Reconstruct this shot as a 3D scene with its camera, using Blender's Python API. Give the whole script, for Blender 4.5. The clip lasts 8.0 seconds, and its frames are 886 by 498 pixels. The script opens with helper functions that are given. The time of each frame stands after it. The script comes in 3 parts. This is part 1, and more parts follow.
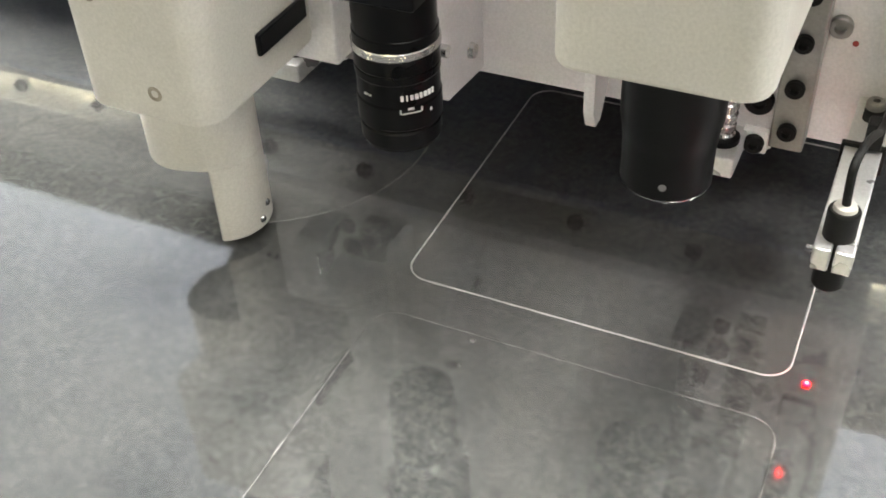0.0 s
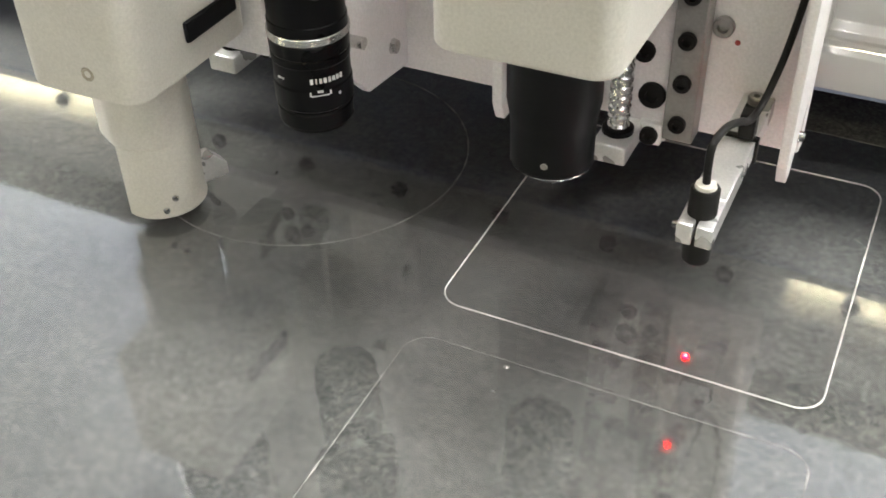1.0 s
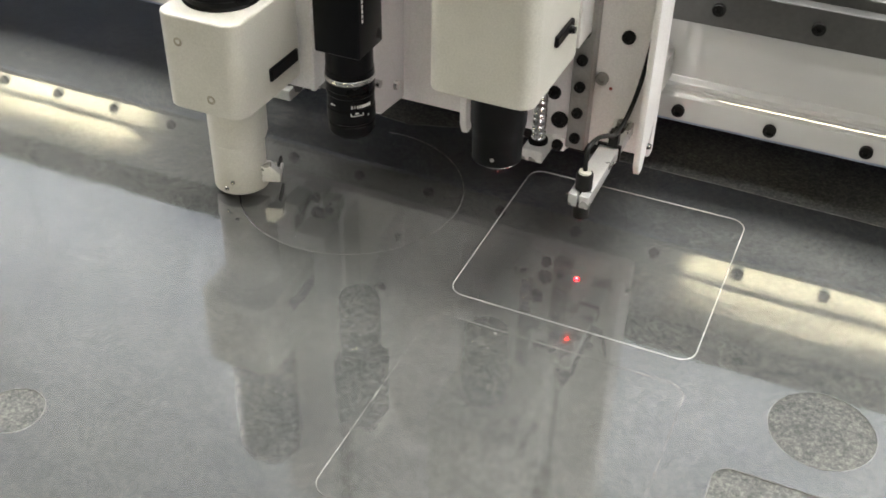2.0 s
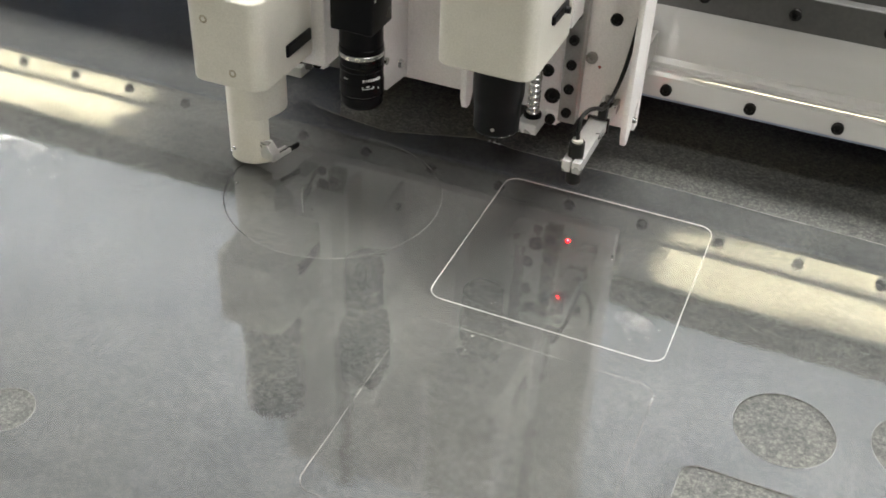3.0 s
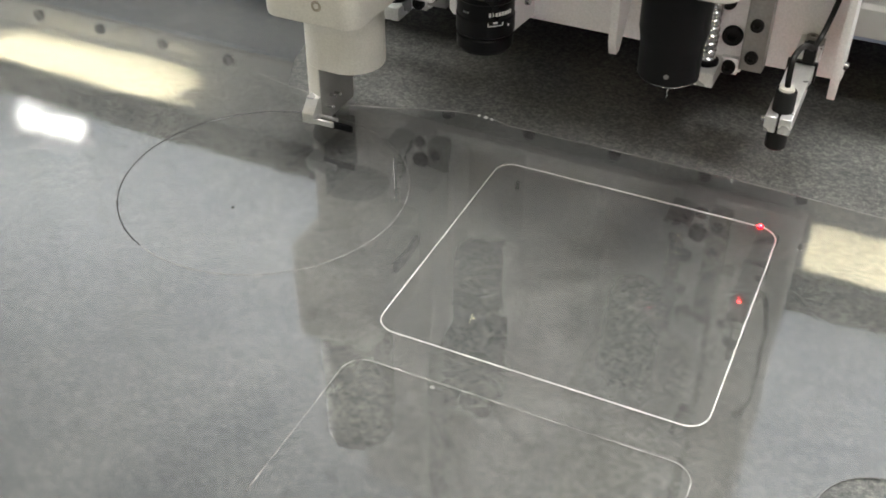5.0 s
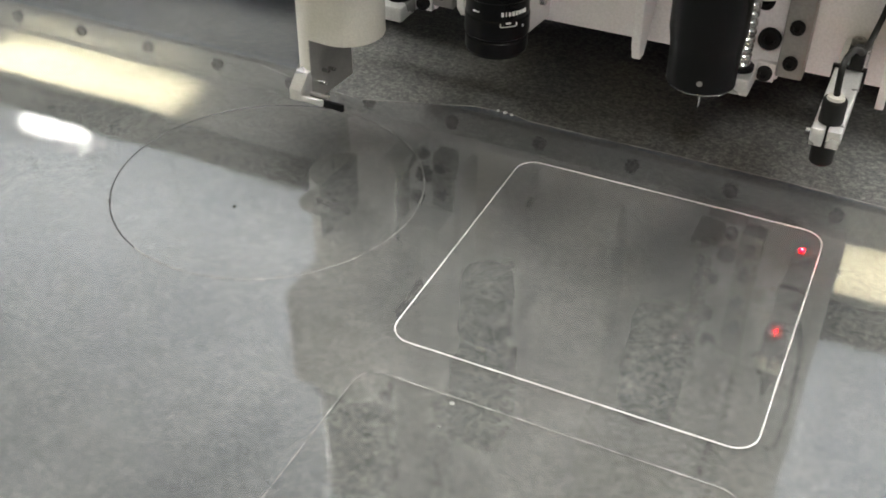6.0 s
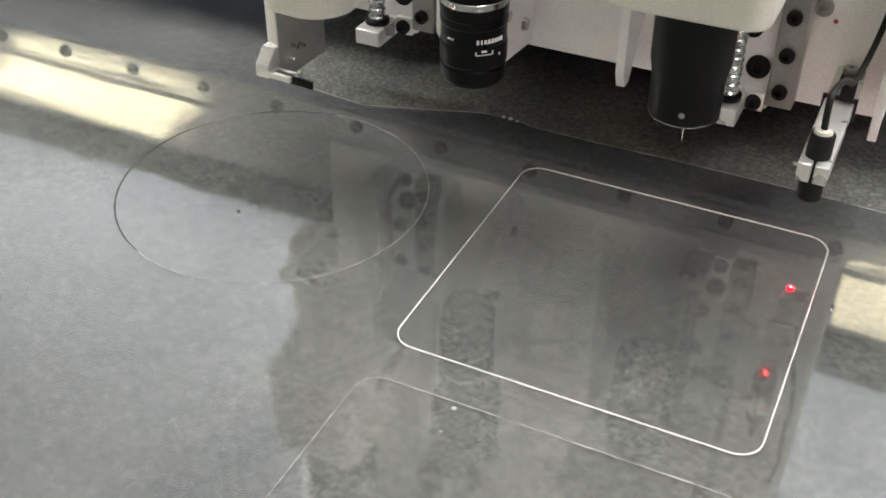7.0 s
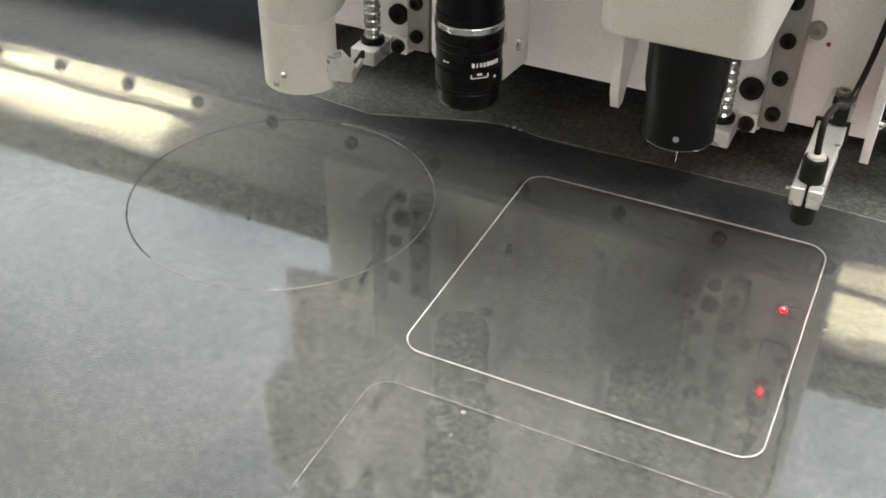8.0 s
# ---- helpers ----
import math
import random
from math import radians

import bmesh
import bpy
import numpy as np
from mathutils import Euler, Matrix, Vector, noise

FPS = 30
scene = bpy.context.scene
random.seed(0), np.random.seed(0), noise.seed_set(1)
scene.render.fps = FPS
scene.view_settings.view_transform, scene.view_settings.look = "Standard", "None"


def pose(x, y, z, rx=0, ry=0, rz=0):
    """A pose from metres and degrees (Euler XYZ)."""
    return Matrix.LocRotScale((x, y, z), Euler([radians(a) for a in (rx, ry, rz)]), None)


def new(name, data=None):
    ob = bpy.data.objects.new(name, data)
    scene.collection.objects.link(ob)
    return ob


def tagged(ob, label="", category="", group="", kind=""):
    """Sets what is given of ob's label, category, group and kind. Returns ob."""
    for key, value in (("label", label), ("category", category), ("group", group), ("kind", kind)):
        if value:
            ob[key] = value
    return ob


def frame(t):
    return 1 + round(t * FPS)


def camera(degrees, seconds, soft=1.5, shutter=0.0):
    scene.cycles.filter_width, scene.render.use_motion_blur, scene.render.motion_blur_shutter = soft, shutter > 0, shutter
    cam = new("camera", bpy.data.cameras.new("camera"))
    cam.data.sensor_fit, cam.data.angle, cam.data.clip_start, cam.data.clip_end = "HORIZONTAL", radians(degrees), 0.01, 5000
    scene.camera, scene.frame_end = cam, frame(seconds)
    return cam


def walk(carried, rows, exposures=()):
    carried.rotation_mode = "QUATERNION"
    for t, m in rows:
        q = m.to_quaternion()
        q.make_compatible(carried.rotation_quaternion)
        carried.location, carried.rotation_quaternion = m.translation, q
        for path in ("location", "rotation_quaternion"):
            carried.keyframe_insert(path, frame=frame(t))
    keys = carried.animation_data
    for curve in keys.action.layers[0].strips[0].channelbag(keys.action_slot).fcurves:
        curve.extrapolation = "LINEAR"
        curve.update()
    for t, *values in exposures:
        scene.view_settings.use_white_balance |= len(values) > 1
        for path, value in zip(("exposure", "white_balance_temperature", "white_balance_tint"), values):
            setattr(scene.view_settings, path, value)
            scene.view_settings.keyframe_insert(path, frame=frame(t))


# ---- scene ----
cam = camera(44.2, 8.0, soft=1.7)
walk(cam, [
    (0, pose(0.1605, -0.2848, 0.2864, 49.925, 2.136, 24.721)),
    (0.5, pose(0.1557, -0.2935, 0.2889, 50.695, 1.997, 25.385)),
    (1, pose(0.1524, -0.2935, 0.2884, 51.532, 1.336, 25.817)),
    (1.5, pose(0.1714, -0.3732, 0.3444, 52.619, -0.023, 24.442)),
    (1.7, pose(0.1992, -0.4335, 0.3948, 52.714, -0.343, 24.427)),
    (2.8, pose(0.1997, -0.4931, 0.4345, 53.045, -2.409, 22.860)),
    (3, pose(0.2018, -0.4868, 0.4340, 52.919, -2.033, 23.051)),
    (3.5, pose(0.2035, -0.4724, 0.4255, 53.009, -1.985, 23.327)),
    (4, pose(0.2001, -0.4108, 0.3845, 52.871, -1.124, 24.018)),
    (4.5, pose(0.1846, -0.3395, 0.3294, 52.685, -0.298, 24.583)),
    (4.7, pose(0.1856, -0.3293, 0.3262, 52.515, -0.209, 25.029)),
    (5.8, pose(0.1638, -0.2980, 0.3049, 52.659, -0.410, 24.942)),
    (6, pose(0.1627, -0.2940, 0.2977, 52.942, -0.327, 25.299)),
    (6.5, pose(0.1588, -0.2963, 0.2962, 53.281, -0.422, 25.120)),
    (7, pose(0.1656, -0.2934, 0.2956, 53.466, -0.175, 25.852)),
    (7.5, pose(0.1625, -0.2972, 0.3001, 53.250, -0.195, 25.598)),
    (8, pose(0.1625, -0.3030, 0.3032, 53.630, -0.459, 25.535)),
], exposures=[(0, 0.52), (1, 0.42), (1.7, 0.18), (3, 0.0), (4.5, -0.06), (6, 0.0), (8, 0.12)])

# ---------- world and light ----------
world = bpy.data.worlds.new("hall_air")
scene.world = world
world.use_nodes = True
world.node_tree.nodes["Background"].inputs[0].default_value = (0.62, 0.76, 0.95, 1)
world.node_tree.nodes["Background"].inputs[1].default_value = 0.05
LAMP_POWER = 31.0


# ---------- materials ----------
def material(name):
    m = bpy.data.materials.new(name)
    m.use_nodes = True
    nt = m.node_tree
    return m, nt, nt.nodes["Principled BSDF"]


def noise_tex(nt, scale, detail=4.0, rough=0.55, stretch=None):
    tc = nt.nodes.new("ShaderNodeTexCoord")
    n = nt.nodes.new("ShaderNodeTexNoise")
    n.inputs["Scale"].default_value = scale
    n.inputs["Detail"].default_value = detail
    n.inputs["Roughness"].default_value = rough
    if stretch:
        mp = nt.nodes.new("ShaderNodeMapping")
        mp.inputs["Scale"].default_value = stretch
        nt.links.new(tc.outputs["Object"], mp.inputs["Vector"])
        nt.links.new(mp.outputs["Vector"], n.inputs["Vector"])
    else:
        nt.links.new(tc.outputs["Object"], n.inputs["Vector"])
    return n.outputs["Fac"]


def ramp(nt, fac, stops):
    r = nt.nodes.new("ShaderNodeValToRGB")
    el = r.color_ramp.elements
    while len(el) < len(stops):
        el.new(0.5)
    for e, (p, c) in zip(el, stops):
        e.position = p
        e.color = (*c, 1) if len(c) == 3 else c
    nt.links.new(fac, r.inputs["Fac"])
    return r.outputs["Color"]


def mix(nt, a, b, fac, mode="MIX"):
    n = nt.nodes.new("ShaderNodeMix")
    n.data_type, n.blend_type = "RGBA", mode
    for sock, v in ((n.inputs[0], fac), (n.inputs[6], a), (n.inputs[7], b)):
        if hasattr(v, "links"):
            nt.links.new(v, sock)
        else:
            sock.default_value = v if isinstance(v, float) else (*v, 1)
    return n.outputs[2]


def bump(nt, b, fac, strength, distance):
    n = nt.nodes.new("ShaderNodeBump")
    n.inputs["Strength"].default_value = strength
    n.inputs["Distance"].default_value = distance
    nt.links.new(fac, n.inputs["Height"])
    nt.links.new(n.outputs["Normal"], b.inputs["Normal"])
    return n


def surface(name, dark, light, rough, metal=0.0, coarse=25.0, fine=700.0, relief=0.12, depth=0.0004, stretch=None, spec=0.5):
    """A worn surface: large stains, fine grain, relief, uneven gloss."""
    m, nt, b = material(name)
    big = noise_tex(nt, coarse, 3.0)
    small = noise_tex(nt, fine, 3.0, 0.6, stretch)
    col = ramp(nt, big, [(0.3, dark), (0.72, light)])
    grain = ramp(nt, small, [(0.3, (0.86, 0.86, 0.86)), (0.7, (1.0, 1.0, 1.0))])
    nt.links.new(mix(nt, col, grain, 1.0, "MULTIPLY"), b.inputs["Base Color"])
    b.inputs["Metallic"].default_value = metal
    rr = ramp(nt, big, [(0.25, (rough * 0.8,) * 3), (0.75, (min(1, rough * 1.2),) * 3)])
    nt.links.new(rr, b.inputs["Roughness"])
    b.inputs["Specular IOR Level"].default_value = spec
    bump(nt, b, small, relief, depth)
    return m


def felt_material():
    m, nt, b = material("grey_felt")
    fibre = noise_tex(nt, 470.0, 6.0, 0.74)
    tuft = noise_tex(nt, 150.0, 4.0, 0.6)
    patch = noise_tex(nt, 11.0, 4.0, 0.6)
    c = ramp(nt, fibre, [(0.33, (0.060, 0.063, 0.065)), (0.5, (0.112, 0.115, 0.116)), (0.67, (0.205, 0.208, 0.200))])
    t = ramp(nt, tuft, [(0.3, (0.82, 0.82, 0.82)), (0.7, (1.08, 1.08, 1.05))])
    p = ramp(nt, patch, [(0.3, (0.80, 0.81, 0.82)), (0.7, (1.10, 1.09, 1.06))])
    nt.links.new(mix(nt, mix(nt, c, t, 1.0, "MULTIPLY"), p, 1.0, "MULTIPLY"), b.inputs["Base Color"])
    b.inputs["Roughness"].default_value = 0.95
    b.inputs["Specular IOR Level"].default_value = 0.15
    bump(nt, b, fibre, 0.35, 0.0008)
    return m


def film_material():
    """Clear plastic sheet lying on felt: gloss by Fresnel over see-through, faintly hazy and wavy."""
    m, nt, b = material("clear_plastic_sheet")
    out = nt.nodes["Material Output"]
    nt.nodes.remove(b)
    wave = noise_tex(nt, 9.0, 4.5, 0.42)
    haze = noise_tex(nt, 26.0, 5.0, 0.65)
    bp = nt.nodes.new("ShaderNodeBump")
    bp.inputs["Strength"].default_value = 0.11
    bp.inputs["Distance"].default_value = 0.004
    nt.links.new(wave, bp.inputs["Height"])
    gloss = nt.nodes.new("ShaderNodeBsdfGlossy")
    gloss.inputs["Color"].default_value = (0.97, 0.98, 1.0, 1)
    nt.links.new(ramp(nt, haze, [(0.3, (0.030,) * 3), (0.75, (0.095,) * 3)]), gloss.inputs["Roughness"])
    nt.links.new(bp.outputs["Normal"], gloss.inputs["Normal"])
    clear = nt.nodes.new("ShaderNodeBsdfTransparent")
    clear.inputs["Color"].default_value = (0.93, 0.94, 0.94, 1)
    fr = nt.nodes.new("ShaderNodeFresnel")
    fr.inputs["IOR"].default_value = 1.55
    nt.links.new(bp.outputs["Normal"], fr.inputs["Normal"])
    twice = nt.nodes.new("ShaderNodeMath")
    twice.operation = "MULTIPLY"
    twice.use_clamp = True
    twice.inputs[1].default_value = 2.25
    nt.links.new(fr.outputs["Fac"], twice.inputs[0])
    mx = nt.nodes.new("ShaderNodeMixShader")
    nt.links.new(twice.outputs[0], mx.inputs[0])
    # scuffs and dust: a thin milky veil in uneven patches and flecks
    dust = nt.nodes.new("ShaderNodeBsdfDiffuse")
    dust.inputs["Color"].default_value = (0.80, 0.80, 0.78, 1)
    patches = ramp(nt, noise_tex(nt, 17.0, 6.0, 0.7), [(0.36, (0.015,) * 3), (0.70, (0.12,) * 3)])
    flecks = ramp(nt, noise_tex(nt, 185.0, 4.0, 0.70), [(0.42, (0.30,) * 3), (0.66, (1.0,) * 3)])
    veil = nt.nodes.new("ShaderNodeMixShader")
    nt.links.new(mix(nt, patches, flecks, 1.0, "MULTIPLY"), veil.inputs[0])
    nt.links.new(clear.outputs[0], veil.inputs[1])
    nt.links.new(dust.outputs[0], veil.inputs[2])
    nt.links.new(veil.outputs[0], mx.inputs[1])
    nt.links.new(gloss.outputs[0], mx.inputs[2])
    nt.links.new(mx.outputs[0], out.inputs["Surface"])
    return m


def glow(name, colour, strength):
    m, nt, b = material(name)
    b.inputs["Base Color"].default_value = (*colour, 1)
    b.inputs["Emission Color"].default_value = (*colour, 1)
    b.inputs["Emission Strength"].default_value = strength
    return m


FELT = felt_material()
FILM = film_material()
CREAM = surface("cream_painted_metal", (0.56, 0.55, 0.50), (0.66, 0.645, 0.59), 0.38, coarse=18, fine=900, relief=0.05)
WHITE = surface("white_painted_plate", (0.80, 0.79, 0.79), (0.87, 0.86, 0.86), 0.42, coarse=22, fine=800, relief=0.06)
PLATE = surface("pale_anodised_plate", (0.77, 0.745, 0.755), (0.86, 0.835, 0.845), 0.36, metal=0.05, coarse=16, fine=900, relief=0.06)
ALU = surface("machined_aluminium", (0.62, 0.62, 0.62), (0.78, 0.78, 0.77), 0.30, metal=0.6, coarse=40, fine=900, relief=0.03)
STEEL = surface("bright_steel", (0.60, 0.60, 0.60), (0.75, 0.75, 0.74), 0.22, metal=1.0, coarse=60, fine=900, relief=0.05)
RAIL = surface("grey_rail_steel", (0.30, 0.29, 0.28), (0.40, 0.39, 0.38), 0.33, metal=0.7, coarse=30, fine=700, relief=0.08)
BEAM = surface("satin_grey_beam", (0.76, 0.76, 0.76), (0.86, 0.86, 0.855), 0.07, metal=0.35, coarse=9, fine=22, relief=0.3, depth=0.001, stretch=(0.15, 1, 1))
DARK = surface("dark_grey_steel", (0.09, 0.09, 0.09), (0.14, 0.14, 0.14), 0.4, metal=0.4, coarse=12, fine=300, relief=0.04)
BLACK = surface("black_anodised_metal", (0.0020, 0.0022, 0.0030), (0.0042, 0.0045, 0.0060), 0.30, coarse=30, fine=800, relief=0.08, spec=0.14)
SPINDLE = surface("matt_black_casing", (0.0030, 0.0034, 0.0042), (0.0058, 0.0062, 0.0075), 0.40, coarse=30, fine=900, relief=0.1, spec=0.15)
RUBBER = surface("black_rubber", (0.006, 0.006, 0.006), (0.011, 0.011, 0.011), 0.45, coarse=60, fine=900, relief=0.1, spec=0.22)
# black of the screws, also the painted shade of slot and hole
SHADE = surface("screw_and_recess_shade_black", (0.006, 0.006, 0.006), (0.012, 0.012, 0.012), 0.6, coarse=60, fine=900, spec=0.15)
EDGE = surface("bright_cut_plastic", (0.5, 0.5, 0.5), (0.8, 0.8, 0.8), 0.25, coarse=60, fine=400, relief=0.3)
FAINT = surface("scored_plastic", (0.06, 0.06, 0.06), (0.38, 0.38, 0.37), 0.4, coarse=70, fine=300, relief=0.3)
# blue chosen so its bounce turns the shade below navy
UNDER = surface("navy_bounce_paint", (0.20, 0.24, 0.34), (0.26, 0.31, 0.42), 0.5, coarse=12, fine=300, relief=0.06)
CUT = surface("unlit_cut_groove", (0.035, 0.036, 0.040), (0.10, 0.10, 0.105), 0.22, coarse=70, fine=300, relief=0.2)
MARK = surface("white_print", (0.75, 0.75, 0.75), (0.85, 0.85, 0.85), 0.5, coarse=60, fine=900)
CEIL = surface("hall_ceiling_paint", (0.66, 0.725, 0.81), (0.73, 0.79, 0.87), 0.8, coarse=1.2, fine=30)
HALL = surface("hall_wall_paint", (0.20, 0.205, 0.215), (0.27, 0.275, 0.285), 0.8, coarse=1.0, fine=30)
# wall colour with shade put in, so reflections under the beam stay dark
DIM_WALL = surface("shaded_wall_paint", (0.045, 0.047, 0.052), (0.065, 0.068, 0.074), 0.85, coarse=1.0, fine=30)
CONCRETE = surface("concrete_floor", (0.10, 0.10, 0.10), (0.15, 0.15, 0.15), 0.6, coarse=2.0, fine=60)
PANEL = glow("lit_lamp_panel", (1.0, 0.97, 0.91), LAMP_POWER)
HOT = glow("laser_core", (1.0, 0.30, 0.38), 5.0)
WARM = glow("lit_warm_panel", (1.0, 0.89, 0.56), LAMP_POWER * 0.5)
RED = glow("red_laser_light", (1.0, 0.0001, 0.0006), 340.0)


# ---------- mesh helpers ----------
def part(name, bm, mat, parent=None, label="", m=None, smooth=20.0):
    me = bpy.data.meshes.new(name)
    bmesh.ops.recalc_face_normals(bm, faces=bm.faces)
    bm.to_mesh(me)
    bm.free()
    me.materials.append(mat)
    if smooth:
        me.shade_smooth()
        me.set_sharp_from_angle(angle=radians(smooth))
    ob = new(name, me)
    if parent:
        ob.parent = parent
    if m is not None:
        ob.matrix_basis = m
    if label:
        tagged(ob, label)
    return ob


def thing(name, label, category, group="", kind="", m=None):
    ob = new(name)
    ob.empty_display_size = 0.02
    if m is not None:
        ob.matrix_basis = m
    return tagged(ob, label, category, group, kind)


def box(x0, x1, y0, y1, z0, z1, bevel=0.0006, seg=2):
    bm = bmesh.new()
    bmesh.ops.create_cube(bm, size=1)
    for v in bm.verts:
        v.co = Vector(((x0 + x1) / 2 + v.co.x * (x1 - x0), (y0 + y1) / 2 + v.co.y * (y1 - y0), (z0 + z1) / 2 + v.co.z * (z1 - z0)))
    if bevel:
        bmesh.ops.bevel(bm, geom=bm.edges[:], offset=bevel, segments=seg, profile=0.5, affect="EDGES")
    return bm


def lathe(profile, n=48, x=0.0, y=0.0, axis="z"):
    """A turned solid from (radius, height) pairs; radius 0 closes an end."""
    bm = bmesh.new()
    rings = []
    for r, z in profile:
        if r <= 1e-7:
            rings.append([bm.verts.new((0, 0, z))])
        else:
            rings.append([bm.verts.new((r * math.cos(2 * math.pi * i / n), r * math.sin(2 * math.pi * i / n), z)) for i in range(n)])
    for a, b in zip(rings, rings[1:]):
        for i in range(n):
            j = (i + 1) % n
            if len(a) == 1 and len(b) > 1:
                bm.faces.new((a[0], b[j], b[i]))
            elif len(b) == 1 and len(a) > 1:
                bm.faces.new((a[i], a[j], b[0]))
            elif len(a) > 1:
                bm.faces.new((a[i], a[j], b[j], b[i]))
    if axis == "y":
        bmesh.ops.rotate(bm, verts=bm.verts, matrix=Matrix.Rotation(radians(90), 3, "X"))
    if axis == "x":
        bmesh.ops.rotate(bm, verts=bm.verts, matrix=Matrix.Rotation(radians(90), 3, "Y"))
    bmesh.ops.translate(bm, verts=bm.verts, vec=(x, y, 0))
    return bm


def prism(outline, lo, hi, axis="z", bevel=0.0005):
    """An outline pushed along an axis: outline in (x, y), (y, z) for axis x, or (x, z) for axis y."""
    put = {"z": lambda a, b, c: (a, b, c), "x": lambda a, b, c: (c, a, b), "y": lambda a, b, c: (a, c, b)}[axis]
    bm = bmesh.new()
    low = [bm.verts.new(put(a, b, lo)) for a, b in outline]
    top = [bm.verts.new(put(a, b, hi)) for a, b in outline]
    n = len(outline)
    bm.faces.new(low)
    bm.faces.new(top)
    for i in range(n):
        bm.faces.new((low[i], low[(i + 1) % n], top[(i + 1) % n], top[i]))
    bmesh.ops.recalc_face_normals(bm, faces=bm.faces)
    if bevel:
        bmesh.ops.bevel(bm, geom=bm.edges[:], offset=bevel, segments=2, profile=0.5, affect="EDGES")
    return bm


def moved(bm, m):
    bm.transform(m)
    return bm


def joined(*bms):
    out = bmesh.new()
    me = bpy.data.meshes.new("join")
    for b in bms:
        b.to_mesh(me)
        out.from_mesh(me)
        b.free()
    bpy.data.meshes.remove(me)
    return out


def round_rect(x0, x1, y0, y1, r, n=8):
    pts = []
    for cx, cy, a0 in ((x1 - r, y1 - r, 0), (x0 + r, y1 - r, 90), (x0 + r, y0 + r, 180), (x1 - r, y0 + r, 270)):
        for i in range(n + 1):
            a = radians(a0 + 90 * i / n)
            pts.append((cx + r * math.cos(a), cy + r * math.sin(a)))
    return pts


def ring_points(cx, cy, r, n=72, a0=0.0, a1=360.0):
    closed = abs(a1 - a0) >= 360
    steps = n if closed else n + 1
    return [(cx + r * math.cos(radians(a0 + (a1 - a0) * i / n)), cy + r * math.sin(radians(a0 + (a1 - a0) * i / n))) for i in range(steps)]


def bead(path, width, height, closed=True, base=0.0, seed=1, jitter=0.25):
    """A thin raised rib along a line on the sheet, uneven in width."""
    rnd = random.Random(seed)
    bm = bmesh.new()
    n = len(path)
    rows = []
    for i, (x, y) in enumerate(path):
        a = path[(i - 1) % n] if closed or i else path[i]
        b = path[(i + 1) % n] if closed or i < n - 1 else path[i]
        d = Vector((b[0] - a[0], b[1] - a[1], 0)).normalized()
        s = Vector((-d.y, d.x, 0))
        w = width * (1 + rnd.uniform(-jitter, jitter))
        c = Vector((x, y, base))
        rows.append([bm.verts.new(c - s * w / 2), bm.verts.new(c + Vector((0, 0, height))), bm.verts.new(c + s * w / 2)])
    for i in range(n if closed else n - 1):
        a, b = rows[i], rows[(i + 1) % n]
        bm.faces.new((a[0], a[1], b[1], b[0]))
        bm.faces.new((a[1], a[2], b[2], b[1]))
    return bm


def densify(path, step=0.004, closed=True):
    out = []
    n = len(path)
    for i in range(n if closed else n - 1):
        a, b = Vector(path[i]), Vector(path[(i + 1) % n])
        k = max(1, int((b - a).length / step))
        out += [tuple(a.lerp(b, j / k)) for j in range(k)]
    if not closed:
        out.append(tuple(path[-1]))
    return out


def tube(points, r, n=10):
    """A round cable through the points."""
    bm = bmesh.new()
    pts = [Vector(p) for p in points]
    dense = []
    for i in range(len(pts) - 1):
        p0, p1, p2, p3 = pts[max(0, i - 1)], pts[i], pts[i + 1], pts[min(len(pts) - 1, i + 2)]
        for k in range(6):
            t = k / 6
            dense.append(0.5 * (2 * p1 + (p2 - p0) * t + (2 * p0 - 5 * p1 + 4 * p2 - p3) * t * t + (3 * p1 - p0 - 3 * p2 + p3) * t ** 3))
    dense.append(pts[-1])
    rings = []
    for i, p in enumerate(dense):
        d = (dense[min(i + 1, len(dense) - 1)] - dense[max(i - 1, 0)]).normalized()
        q = d.to_track_quat("Z", "Y")
        rings.append([bm.verts.new(p + q @ Vector((r * math.cos(2 * math.pi * j / n), r * math.sin(2 * math.pi * j / n), 0))) for j in range(n)])
    for a, b in zip(rings, rings[1:]):
        for j in range(n):
            bm.faces.new((a[j], a[(j + 1) % n], b[(j + 1) % n], b[j]))
    bm.faces.new(rings[0])
    bm.faces.new(rings[-1])
    return bm


def socket_screw(r, depth=0.0025):
    """A cap screw along -y with a dark hexagon socket; its head faces -y."""
    return lathe([(0, 0.0006), (r * 0.45, 0.0006), (r * 0.5, depth), (r * 0.9, depth), (r, depth * 0.8), (r, -0.004), (0, -0.004)], 20, axis="y")


# ---------- the hall ----------
CEILING, LAMP_Z = 4.8, 3.0
X0, X1, Y0, Y1, FLOOR = -7.5, 5.5, -6.0, 6.5, -0.85
tagged(part("floor", box(X0, X1, Y0, Y1, FLOOR - 0.1, FLOOR, 0), CONCRETE), "grey concrete floor of a workshop hall", "floor", kind="structure")
tagged(part("ceiling", box(X0, X1, Y0, Y1, CEILING, CEILING + 0.1, 0), CEIL), "pale painted hall ceiling", "ceiling", kind="structure")
# unseen walls; the north one is darkened to dim the gap under the beam
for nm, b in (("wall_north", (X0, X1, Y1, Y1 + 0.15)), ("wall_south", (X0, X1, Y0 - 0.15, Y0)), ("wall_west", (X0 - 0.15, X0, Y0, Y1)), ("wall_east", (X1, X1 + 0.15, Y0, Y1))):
    tagged(part(nm, box(*b, FLOOR, CEILING, 0), DIM_WALL if nm == "wall_north" else HALL), "plain dark grey hall wall", "wall", kind="structure")


